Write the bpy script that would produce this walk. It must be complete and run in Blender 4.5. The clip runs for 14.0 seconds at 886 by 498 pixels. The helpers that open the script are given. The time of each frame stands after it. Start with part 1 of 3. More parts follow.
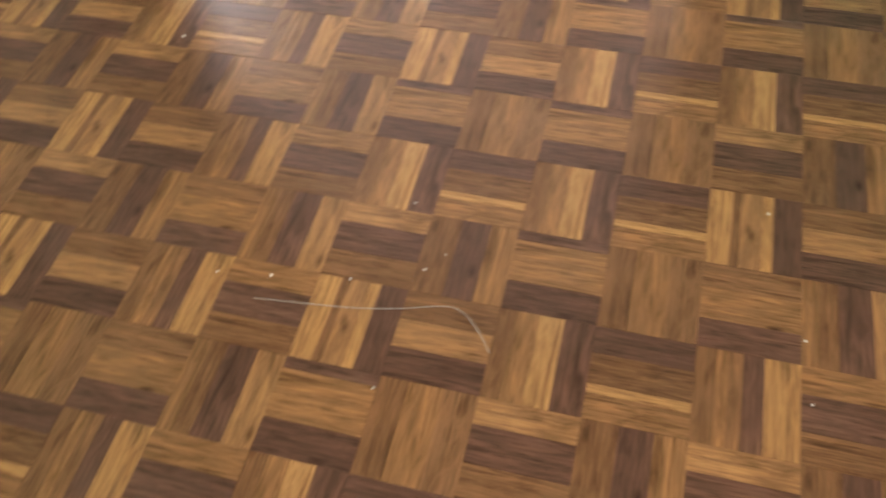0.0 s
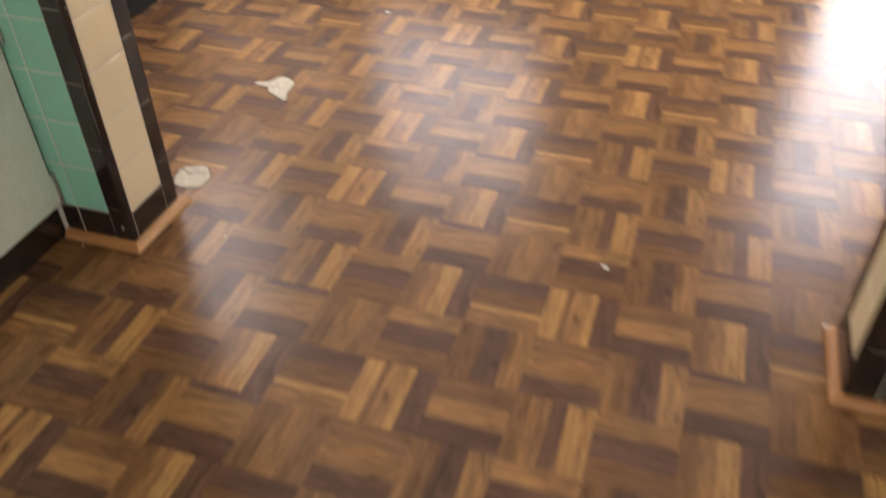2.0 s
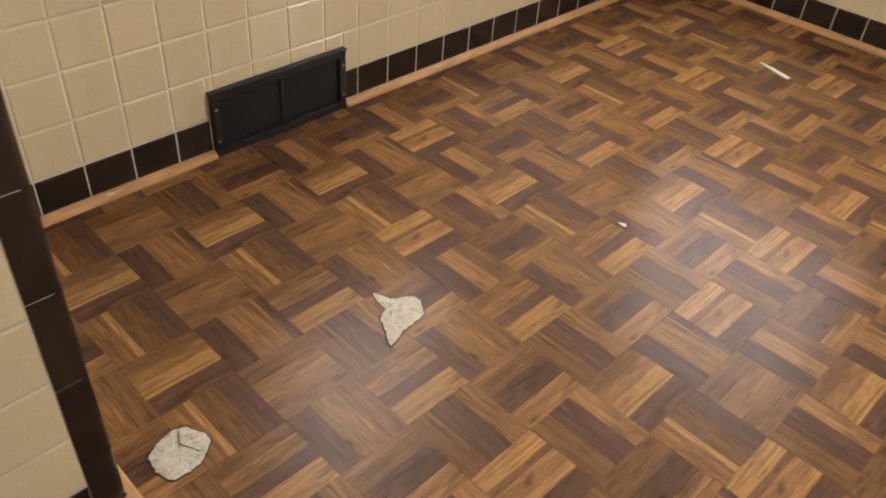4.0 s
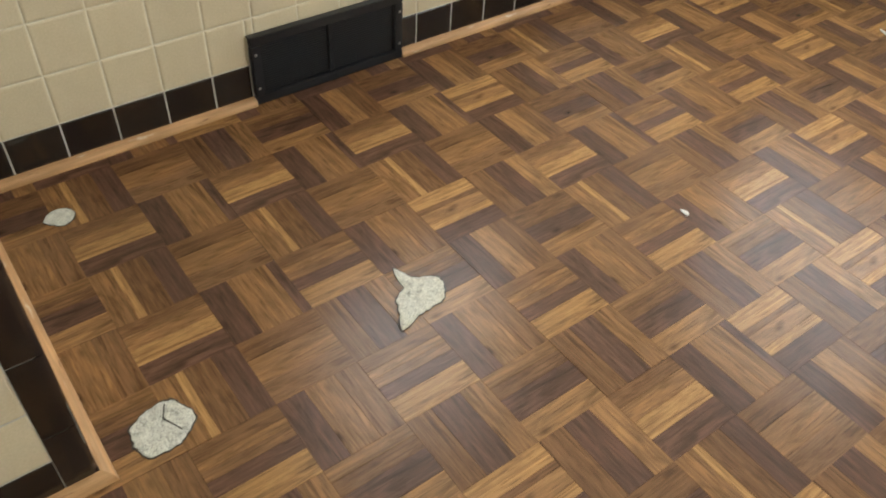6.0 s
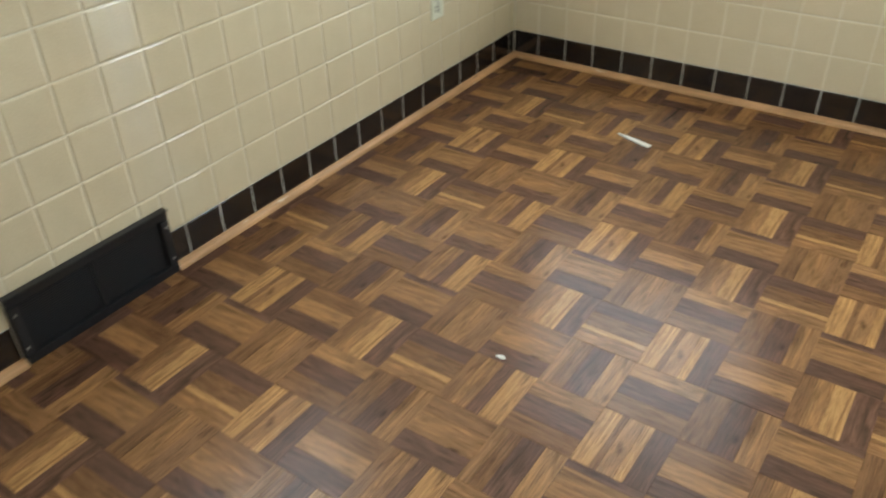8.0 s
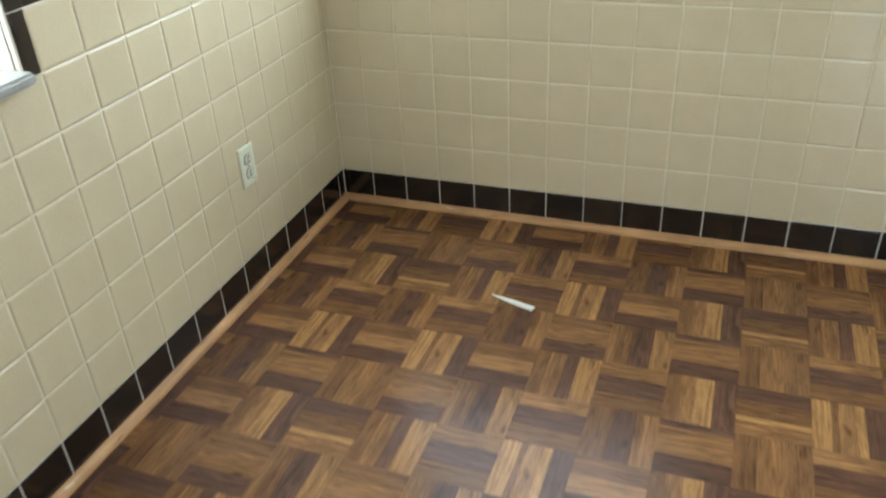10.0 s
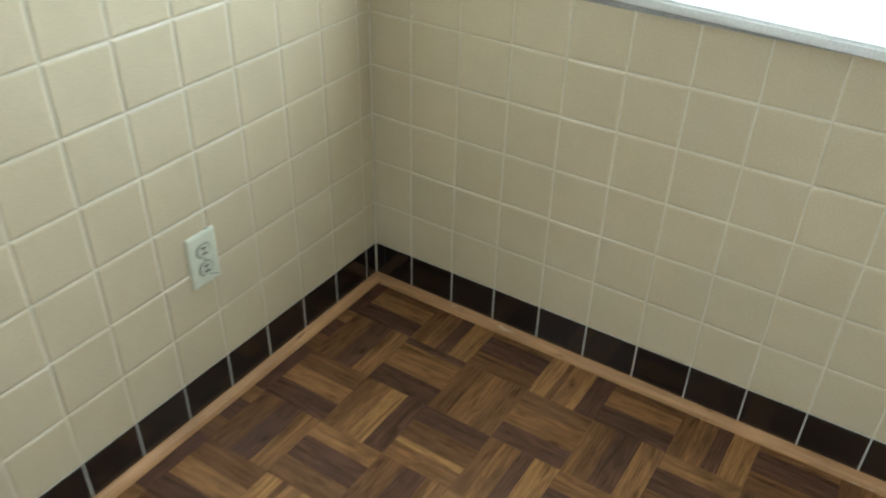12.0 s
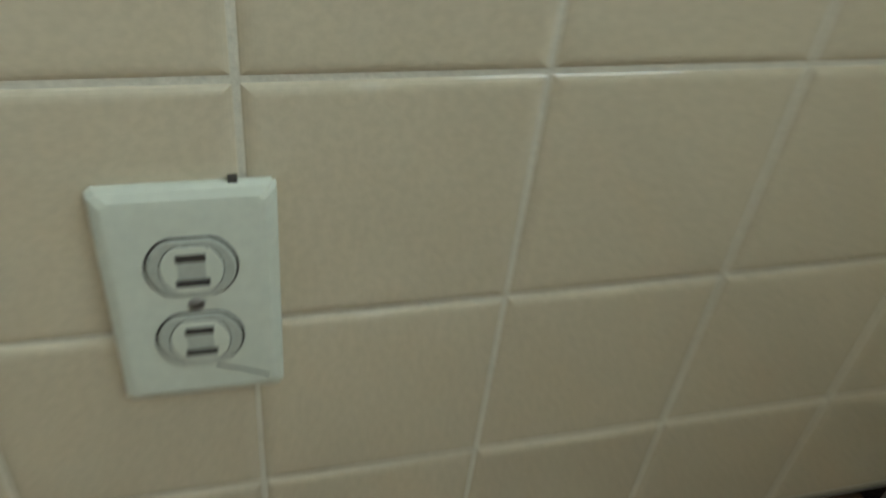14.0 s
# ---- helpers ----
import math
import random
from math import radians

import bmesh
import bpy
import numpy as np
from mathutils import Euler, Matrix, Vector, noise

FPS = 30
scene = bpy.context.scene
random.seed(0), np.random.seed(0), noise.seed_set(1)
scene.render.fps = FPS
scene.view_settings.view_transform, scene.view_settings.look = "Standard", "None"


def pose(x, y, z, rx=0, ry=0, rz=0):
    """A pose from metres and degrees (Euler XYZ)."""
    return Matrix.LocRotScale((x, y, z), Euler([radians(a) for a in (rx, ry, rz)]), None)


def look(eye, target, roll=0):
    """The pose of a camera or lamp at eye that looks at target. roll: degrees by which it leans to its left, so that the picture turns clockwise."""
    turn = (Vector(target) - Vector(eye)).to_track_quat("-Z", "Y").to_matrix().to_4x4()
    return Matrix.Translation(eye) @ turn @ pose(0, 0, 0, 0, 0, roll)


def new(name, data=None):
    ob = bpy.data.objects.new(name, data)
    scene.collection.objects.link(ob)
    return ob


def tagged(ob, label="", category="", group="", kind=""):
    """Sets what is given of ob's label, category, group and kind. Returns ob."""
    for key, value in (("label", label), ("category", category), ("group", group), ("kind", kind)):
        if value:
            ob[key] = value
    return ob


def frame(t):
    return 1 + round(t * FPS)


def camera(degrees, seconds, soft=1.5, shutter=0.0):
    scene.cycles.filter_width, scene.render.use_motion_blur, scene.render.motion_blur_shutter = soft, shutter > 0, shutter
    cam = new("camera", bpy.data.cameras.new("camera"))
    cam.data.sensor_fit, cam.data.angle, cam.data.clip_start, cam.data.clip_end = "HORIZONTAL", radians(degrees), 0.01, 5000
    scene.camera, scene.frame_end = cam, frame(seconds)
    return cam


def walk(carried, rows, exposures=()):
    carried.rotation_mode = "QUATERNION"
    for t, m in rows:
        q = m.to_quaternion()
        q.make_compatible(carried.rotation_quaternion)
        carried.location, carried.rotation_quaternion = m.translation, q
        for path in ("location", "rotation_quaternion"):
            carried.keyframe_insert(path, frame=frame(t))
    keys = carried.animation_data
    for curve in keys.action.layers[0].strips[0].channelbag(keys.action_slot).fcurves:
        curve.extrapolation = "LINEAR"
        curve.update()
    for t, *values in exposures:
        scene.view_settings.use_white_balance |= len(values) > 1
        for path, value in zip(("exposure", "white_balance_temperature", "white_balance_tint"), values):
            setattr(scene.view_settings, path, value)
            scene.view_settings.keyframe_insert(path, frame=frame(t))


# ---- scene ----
cam = camera(57.2, 14.0, soft=1.9, shutter=0.6)
PATH = [
    (0, (2.168, -4.730, 1.122), (1.807, -3.642, -0.517), -5.0),
    (0.5, (2.222, -4.679, 1.121), (1.936, -3.551, -0.506), -5.7),
    (1, (2.216, -4.605, 1.145), (1.892, -3.372, -0.396), -4.3),
    (1.5, (2.072, -4.414, 1.166), (1.720, -2.969, -0.171), 0.4),
    (2, (1.919, -4.149, 1.196), (1.439, -2.680, -0.073), -0.6),
    (2.5, (1.861, -3.717, 1.189), (1.129, -2.300, -0.018), 1.8),
    (3, (1.761, -3.411, 1.194), (0.822, -2.157, -0.049), 4.7),
    (3.5, (1.653, -3.175, 1.180), (0.642, -1.974, -0.060), 4.9),
    (6, (1.591, -2.793, 1.140), (0.469, -1.889, -0.247), 3.6),
    (6.5, (1.611, -2.751, 1.176), (0.526, -1.646, -0.090), -1.2),
    (7, (1.618, -2.746, 1.181), (0.503, -1.578, 0.001), -1.7),
    (9.5, (1.267, -2.341, 1.242), (0.658, -0.774, 0.159), -2.8),
    (10, (1.173, -2.155, 1.248), (0.554, -0.560, 0.213), -3.1),
    (10.5, (1.055, -2.014, 1.244), (0.620, -0.341, 0.238), -2.4),
    (11, (0.990, -1.761, 1.243), (0.355, -0.135, 0.267), 1.5),
    (11.5, (1.020, -1.547, 1.246), (0.060, -0.114, 0.234), 2.7),
    (12, (1.024, -1.318, 1.220), (0.144, 0.082, 0.096), 1.5),
    (12.5, (0.953, -1.087, 1.175), (-0.009, 0.200, -0.016), 4.5),
    (13, (0.775, -0.753, 1.023), (-0.564, 0.055, -0.224), 5.3),
    (13.5, (0.471, -0.537, 0.719), (-1.026, -0.097, -0.532), 0.9),
    (14, (0.257, -0.503, 0.587), (-1.221, -0.011, -0.666), 7.1),
]
EXPOSURES = [
    (0.0, 1.17, 8350, 32), (1.5, 0.82, 8700, 33), (2.0, 0.48, 8600, 31), (3.0, 0.15, 9200, 31), (6.0, 0.38, 7500, 14),
    (7.0, 0.34, 7150, 12), (9.5, 0.2, 6700, 8), (11.0, 0.07, 6400, 8), (11.5, -0.03, 6400, 7), (12.5, -0.03, 6400, 6), (14.0, -0.55, 6400, 5),
]
walk(cam, [(t, look(eye, target, roll)) for t, eye, target, roll in PATH], EXPOSURES)

# ---- world and daylight ----
PITCH = 0.115            # wall tile pitch
BASE = 0.106             # top of the dark skirting tiles
CEIL = 2.45
EAST, SOUTH = 3.45, -6.2  # far sides of the two rooms

world = bpy.data.worlds.new("World")
scene.world = world
world.use_nodes = True
wn = world.node_tree.nodes
sky = wn.new("ShaderNodeTexSky")
sky.sky_type, sky.sun_disc = "NISHITA", False
sky.sun_elevation, sky.sun_rotation = radians(42), radians(200)
world.node_tree.links.new(sky.outputs[0], wn["Background"].inputs[0])
wn["Background"].inputs[1].default_value = 0.12


def daylight(name, place, target, wide, high, watts, colour=(0.79, 0.91, 1.0)):
    """The sky's light in a window's opening; the south one is added fill."""
    data = bpy.data.lights.new(name, "AREA")
    data.shape, data.size, data.size_y, data.energy, data.color = "RECTANGLE", wide, high, watts, colour
    ob = new(name, data)
    ob.matrix_world = look(place, target)
    return ob


daylight("daylight_north", (0.63, 0.076, 1.415), (0.63, -1, 1.415), 0.98, 1.2, 20.5, (0.74, 0.89, 1.0))
daylight("daylight_west", (-0.076, -1.5425, 1.415), (1, -1.5425, 1.415), 0.84, 1.2, 17)
daylight("daylight_door", (2.81, 0.16, 1.02), (2.81, -1, 1.02), 0.54, 1.8, 34, (0.72, 0.87, 1.0))
# fill for the green room: lamp in an added, unseen south opening
daylight("fill_south", (2.65, SOUTH - 0.14, 1.5), (2.65, 0, 1.5), 1.05, 1.1, 27)


# ---- materials ----
def material(name, rough=0.5, metal=0.0, spec=0.5, coat=0.0):
    m = bpy.data.materials.new(name)
    m.use_nodes = True
    b = m.node_tree.nodes["Principled BSDF"]
    b.inputs["Roughness"].default_value, b.inputs["Metallic"].default_value = rough, metal
    b.inputs["Specular IOR Level"].default_value = spec
    b.inputs["Coat Weight"].default_value = coat
    return m, m.node_tree.nodes, m.node_tree.links, b


def node(nodes, links, kind, sets=(), wires=()):
    n = nodes.new(kind)
    for k, v in dict(sets).items():
        n.inputs[k].default_value = v
    for k, v in dict(wires).items():
        links.new(v, n.inputs[k])
    return n


def ramp(nodes, links, fac, stops):
    n = nodes.new("ShaderNodeValToRGB")
    e = n.color_ramp.elements
    while len(e) < len(stops):
        e.new(0.5)
    for el, (p, c) in zip(e, stops):
        el.position, el.color = p, (*c, 1)
    links.new(fac, n.inputs[0])
    return n


def bump(nodes, links, b, height, strength, distance=0.001):
    n = node(nodes, links, "ShaderNodeBump", {"Strength": strength, "Distance": distance}, {"Height": height})
    links.new(n.outputs[0], b.inputs["Normal"])
    return n


def scale(c, f):
    return tuple(v * f for v in c)


def mix_rgb(nodes, links, fac, a, c, kind="MIX"):
    n = nodes.new("ShaderNodeMix")
    n.data_type, n.blend_type = "RGBA", kind
    for sock, v in ((n.inputs[0], fac), (n.inputs[6], a), (n.inputs[7], c)):
        if isinstance(v, (int, float)):
            sock.default_value = v
        elif isinstance(v, tuple):
            sock.default_value = (*v, 1)
        else:
            links.new(v, sock)
    return n.outputs[2]


def vinyl_wood(name, colour):
    """Parquet printed on vinyl: streaked grain along the finger, knots, pores; the same print on every tile of a kind."""
    m, ns, ls, b = material(name, 0.3, spec=0.31)
    uv = ns.new("ShaderNodeTexCoord").outputs["UV"]
    info = ns.new("ShaderNodeObjectInfo")
    geo = ns.new("ShaderNodeNewGeometry")

    def along(stretch, detail, rough, twist, shift=(0, 0, 0)):
        mp = node(ns, ls, "ShaderNodeMapping", {"Scale": stretch, "Location": shift}, {"Vector": uv})
        n = node(ns, ls, "ShaderNodeTexNoise", {"Scale": 1.0, "Detail": detail, "Roughness": rough, "Distortion": twist}, {"Vector": mp.outputs[0]})
        return n.outputs["Fac"]

    grain = along((9, 150, 1), 8, 0.7, 0.9)
    r1 = ramp(ns, ls, grain, [(0.28, scale(colour, 0.5)), (0.5, colour), (0.72, scale(colour, 1.5))])
    cloud = along((10, 38, 1), 5, 0.6, 1.2)
    r2 = ramp(ns, ls, cloud, [(0.3, (0.62, 0.58, 0.54)), (0.47, (0.97, 0.97, 0.97)), (0.7, (1.24, 1.22, 1.18))])
    c = mix_rgb(ns, ls, 0.85, r1.outputs[0], r2.outputs[0], "MULTIPLY")
    streak = along((5, 75, 1), 2, 0.5, 0.6, (1.3, 4.2, 0))
    r3 = ramp(ns, ls, streak, [(0.30, (0.42, 0.37, 0.33)), (0.40, (1, 1, 1)), (0.62, (1, 1, 1)), (0.72, (1.42, 1.38, 1.28))])
    c = mix_rgb(ns, ls, 0.7, c, r3.outputs[0], "MULTIPLY")
    pore = along((16, 300, 1), 3, 0.5, 0.3, (3.7, 9.1, 0))
    r4 = ramp(ns, ls, pore, [(0.30, (0.5, 0.45, 0.4)), (0.42, (1, 1, 1)), (0.66, (1, 1, 1)), (0.76, (1.3, 1.28, 1.24))])
    c = mix_rgb(ns, ls, 0.8, c, r4.outputs[0], "MULTIPLY")
    # knots: few, drawn out along the grain
    mp = node(ns, ls, "ShaderNodeMapping", {"Scale": (13, 32, 1)}, {"Vector": uv})
    knot = node(ns, ls, "ShaderNodeTexVoronoi", {"Scale": 1.0, "Randomness": 1.0}, {"Vector": mp.outputs[0]})
    spot = ramp(ns, ls, knot.outputs["Distance"], [(0.04, (1, 1, 1)), (0.24, (0, 0, 0))])
    pick = node(ns, ls, "ShaderNodeSeparateColor", {}, {0: knot.outputs["Color"]})
    few = node(ns, ls, "ShaderNodeMath", {1: 0.72}, {0: pick.outputs[0]})
    few.operation = "GREATER_THAN"
    weight = node(ns, ls, "ShaderNodeMath", {}, {0: spot.outputs[0], 1: few.outputs[0]})
    weight.operation = "MULTIPLY"
    c = mix_rgb(ns, ls, weight.outputs[0], c, mix_rgb(ns, ls, 1.0, c, (0.36, 0.3, 0.27), "MULTIPLY"))
    # each finger a little lighter or darker, redder or yellower than its tone
    tone = ramp(ns, ls, geo.outputs["Random Per Island"], [(0, (0.86, 0.84, 0.82)), (0.5, (1.02, 1.0, 0.96)), (1, (1.10, 1.12, 1.12))])
    c = mix_rgb(ns, ls, 1.0, c, tone.outputs[0], "MULTIPLY")
    tint = ramp(ns, ls, info.outputs["Random"], [(0, (0.94, 0.94, 0.94)), (1, (1.05, 1.04, 1.03))])
    c = mix_rgb(ns, ls, 1.0, c, tint.outputs[0], "MULTIPLY")
    # trodden-in dirt in broad clouds
    dirt = node(ns, ls, "ShaderNodeTexNoise", {"Scale": 2.6, "Detail": 6, "Roughness": 0.6}, {"Vector": geo.outputs["Position"]})
    soil = ramp(ns, ls, dirt.outputs["Fac"], [(0.35, (0.92, 0.92, 0.93)), (0.6, (1.03, 1.03, 1.02))])
    c = mix_rgb(ns, ls, 1.0, c, soil.outputs[0], "MULTIPLY")
    ls.new(c, b.inputs["Base Color"])
    rr = ramp(ns, ls, dirt.outputs["Fac"], [(0.35, (0.265, 0.265, 0.265)), (0.65, (0.225, 0.225, 0.225))])
    ls.new(rr.outputs[0], b.inputs["Roughness"])
    fine = node(ns, ls, "ShaderNodeTexNoise", {"Scale": 420, "Detail": 3}, {"Vector": geo.outputs["Position"]})
    wave = node(ns, ls, "ShaderNodeTexNoise", {"Scale": 9, "Detail": 2}, {"Vector": geo.outputs["Position"]})
    relief = node(ns, ls, "ShaderNodeMath", {1: 0.06}, {0: fine.outputs["Fac"]})
    relief.operation = "MULTIPLY"
    both = node(ns, ls, "ShaderNodeMath", {}, {0: relief.outputs[0], 1: wave.outputs["Fac"]})
    both.operation = "ADD"
    pressed = node(ns, ls, "ShaderNodeMath", {1: 0.10}, {0: grain})
    pressed.operation = "MULTIPLY"
    height = node(ns, ls, "ShaderNodeMath", {}, {0: both.outputs[0], 1: pressed.outputs[0]})
    height.operation = "ADD"
    bump(ns, ls, b, height.outputs[0], 0.25, 0.002)
    return m


def glazed(name, colour, rough=0.12, spread=0.06, spec=0.75):
    """Old glazed wall tile: slight tone change from tile to tile, faint mottling, soft waves in the glaze."""
    m, ns, ls, b = material(name, rough, spec=spec)
    info = ns.new("ShaderNodeObjectInfo")
    geo = ns.new("ShaderNodeNewGeometry")
    t = ramp(ns, ls, info.outputs["Random"], [(0, scale(colour, 1 - spread)), (1, scale(colour, 1 + spread))])
    n1 = node(ns, ls, "ShaderNodeTexNoise", {"Scale": 14, "Detail": 4}, {"Vector": geo.outputs["Position"]})
    n2 = node(ns, ls, "ShaderNodeTexNoise", {"Scale": 260, "Detail": 2}, {"Vector": geo.outputs["Position"]})
    r = ramp(ns, ls, n1.outputs["Fac"], [(0.3, (0.97, 0.965, 0.955)), (0.7, (1.015, 1.015, 1.015))])
    c = mix_rgb(ns, ls, 1.0, t.outputs[0], r.outputs[0], "MULTIPLY")
    r2 = ramp(ns, ls, n2.outputs["Fac"], [(0.35, (0.94, 0.94, 0.94)), (0.65, (1.02, 1.02, 1.02))])
    c = mix_rgb(ns, ls, 1.0, c, r2.outputs[0], "MULTIPLY")
    ls.new(c, b.inputs["Base Color"])
    wave = node(ns, ls, "ShaderNodeTexNoise", {"Scale": 22, "Detail": 1}, {"Vector": geo.outputs["Position"]})
    bump(ns, ls, b, wave.outputs["Fac"], 0.12, 0.004)
    rr = ramp(ns, ls, n1.outputs["Fac"], [(0.3, (rough * 0.8,) * 3), (0.75, (rough * 1.7,) * 3)])
    ls.new(rr.outputs[0], b.inputs["Roughness"])
    return m


def plain(name, colour, rough=0.6, metal=0.0, grain=40.0, depth=0.15, vary=0.12):
    """Paint, plaster, plastic or mortar with stains at two scales and fine relief."""
    m, ns, ls, b = material(name, rough, metal)
    geo = ns.new("ShaderNodeNewGeometry")
    n1 = node(ns, ls, "ShaderNodeTexNoise", {"Scale": grain / 8, "Detail": 5}, {"Vector": geo.outputs["Position"]})
    n2 = node(ns, ls, "ShaderNodeTexNoise", {"Scale": grain * 6, "Detail": 3}, {"Vector": geo.outputs["Position"]})
    r = ramp(ns, ls, n1.outputs["Fac"], [(0.3, scale(colour, 1 - vary)), (0.7, scale(colour, 1 + vary * 0.5))])
    r2 = ramp(ns, ls, n2.outputs["Fac"], [(0.3, (1 - vary,) * 3), (0.7, (1.03,) * 3)])
    ls.new(mix_rgb(ns, ls, 1.0, r.outputs[0], r2.outputs[0], "MULTIPLY"), b.inputs["Base Color"])
    bump(ns, ls, b, n2.outputs["Fac"], depth, 0.001)
    return m


def raw_wood(name, colour):
    m, ns, ls, b = material(name, 0.5)
    uv = ns.new("ShaderNodeTexCoord")
    mp = node(ns, ls, "ShaderNodeMapping", {"Scale": (7, 150, 150)}, {"Vector": uv.outputs["Object"]})
    g = node(ns, ls, "ShaderNodeTexNoise", {"Scale": 1.0, "Detail": 5, "Distortion": 0.5}, {"Vector": mp.outputs[0]})
    big = node(ns, ls, "ShaderNodeTexNoise", {"Scale": 6.0, "Detail": 3}, {"Vector": uv.outputs["Object"]})
    r = ramp(ns, ls, g.outputs["Fac"], [(0.3, scale(colour, 0.72)), (0.7, scale(colour, 1.15))])
    r2 = ramp(ns, ls, big.outputs["Fac"], [(0.35, (0.8, 0.76, 0.72)), (0.65, (1.06, 1.06, 1.06))])
    c = mix_rgb(ns, ls, 1.0, r.outputs[0], r2.outputs[0], "MULTIPLY")
    # scuffs down to pale wood, and dark nicks
    sm = node(ns, ls, "ShaderNodeMapping", {"Scale": (9, 60, 60)}, {"Vector": uv.outputs["Object"]})
    scuff = node(ns, ls, "ShaderNodeTexNoise", {"Scale": 1.0, "Detail": 5, "Roughness": 0.65}, {"Vector": sm.outputs[0]})
    pale = ramp(ns, ls, scuff.outputs["Fac"], [(0.62, (0, 0, 0)), (0.70, (0.75, 0.75, 0.75))])
    c = mix_rgb(ns, ls, pale.outputs[0], c, (0.66, 0.54, 0.40))
    nick = ramp(ns, ls, scuff.outputs["Fac"], [(0.29, (0.4, 0.33, 0.28)), (0.35, (1, 1, 1))])
    ls.new(mix_rgb(ns, ls, 1.0, c, nick.outputs[0], "MULTIPLY"), b.inputs["Base Color"])
    bump(ns, ls, b, g.outputs["Fac"], 0.2, 0.0008)
    return m


def underlay(name, colour):
    """Torn felt and old adhesive: pale, pitted, with grey scabs."""
    m, ns, ls, b = material(name, 0.95)
    geo = ns.new("ShaderNodeNewGeometry")
    n1 = node(ns, ls, "ShaderNodeTexNoise", {"Scale": 75, "Detail": 6, "Roughness": 0.7}, {"Vector": geo.outputs["Position"]})
    n2 = node(ns, ls, "ShaderNodeTexNoise", {"Scale": 330, "Detail": 4, "Roughness": 0.7}, {"Vector": geo.outputs["Position"]})
    r1 = ramp(ns, ls, n1.outputs["Fac"], [(0.33, scale(colour, 0.42)), (0.44, scale(colour, 0.88)), (0.7, scale(colour, 1.16))])
    r2 = ramp(ns, ls, n2.outputs["Fac"], [(0.36, (0.50, 0.48, 0.46)), (0.5, (1, 1, 1))])
    ls.new(mix_rgb(ns, ls, 0.85, r1.outputs[0], r2.outputs[0], "MULTIPLY"), b.inputs["Base Color"])
    bump(ns, ls, b, n2.outputs["Fac"], 1.0, 0.002)
    return m


DARK = vinyl_wood("vinyl_dark", (0.108, 0.052, 0.034))
MID = vinyl_wood("vinyl_mid", (0.172, 0.082, 0.037))
LIGHT = vinyl_wood("vinyl_light", (0.241, 0.119, 0.050))
BRIGHT = vinyl_wood("vinyl_bright", (0.328, 0.170, 0.068))
TONES = [DARK, MID, LIGHT, BRIGHT]
BACKING = plain("floor_bedding", (0.05, 0.03, 0.018), 0.9)
CREAM = glazed("cream_tile", (0.655, 0.56, 0.392), 0.06, 0.02, 1.0)
BLACK = glazed("black_brown_tile", (0.018, 0.012, 0.010), 0.08, 0.25)
GREEN = glazed("green_tile", (0.19, 0.50, 0.38), 0.12, 0.03)
GROUT = plain("cream_grout", (0.71, 0.65, 0.51), 0.7, 0, 60, 0.5)
WHITEGROUT = plain("pale_grout", (0.50, 0.48, 0.43), 0.85, 0, 60, 0.5)
PLASTER = plain("cream_plaster", (0.70, 0.66, 0.55), 0.8)
GREENWALL = plain("green_paint", (0.35, 0.55, 0.45), 0.6)
WHITE = plain("white_paint", (0.80, 0.80, 0.77), 0.45)
CEILING = plain("ceiling_paint", (0.80, 0.79, 0.75), 0.85)
TRIMWOOD = raw_wood("pine_trim", (0.54, 0.295, 0.135))
REDWOOD = raw_wood("stained_trim", (0.46, 0.20, 0.07))
DOORPAINT = plain("pale_green_door_paint", (0.56, 0.66, 0.58), 0.4, 0, 12, 0.1, 0.06)
MARBLE = plain("grey_sill", (0.42, 0.42, 0.40), 0.3, 0, 30, 0.1, 0.2)
IRON = plain("black_enamel", (0.012, 0.013, 0.016), 0.38, 0.0, 60, 0.25, 0.3)
MESH = plain("dark_grille", (0.02, 0.021, 0.024), 0.6, 0.2, 90, 0.8, 0.4)
STEEL = plain("dull_steel", (0.45, 0.44, 0.42), 0.4, 1.0)
# cover plastic made greyer: the outlet's recess shading put into colour
PLATESHADE = plain("shaded_plastic", (0.50, 0.51, 0.42), 0.4, 0, 60, 0.05, 0.1)
PLATE = plain("ivory_plastic", (0.68, 0.69, 0.56), 0.35, 0, 30, 0.05, 0.05)
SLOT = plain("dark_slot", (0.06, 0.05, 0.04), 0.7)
SUBFLOOR = underlay("pale_underlay", (0.64, 0.615, 0.53))
TORN = plain("torn_vinyl_edge", (0.06, 0.042, 0.03), 0.9, 0, 200, 0.6, 0.4)
CHIP = plain("white_chip", (0.78, 0.76, 0.70), 0.7)
THREADM = plain("white_thread", (0.40, 0.37, 0.33), 0.7)

glass, gn, gl, gb = material("window_glass", 0.0)
gb.inputs["Transmission Weight"].default_value = 1.0
gb.inputs["IOR"].default_value = 1.45


# ---- helpers of the build ----
def box(bm, x0, x1, y0, y1, z0, z1, mat=0):
    vs = [bm.verts.new((x, y, z)) for x in (x0, x1) for y in (y0, y1) for z in (z0, z1)]
    for f in ((0, 1, 3, 2), (4, 6, 7, 5), (0, 4, 5, 1), (2, 3, 7, 6), (0, 2, 6, 4), (1, 5, 7, 3)):
        bm.faces.new([vs[i] for i in f]).material_index = mat
    return bm


def bevel(bm, width, segments=2):
    bmesh.ops.bevel(bm, geom=bm.edges[:], offset=width, segments=segments, affect="EDGES", clamp_overlap=True)
    return bm


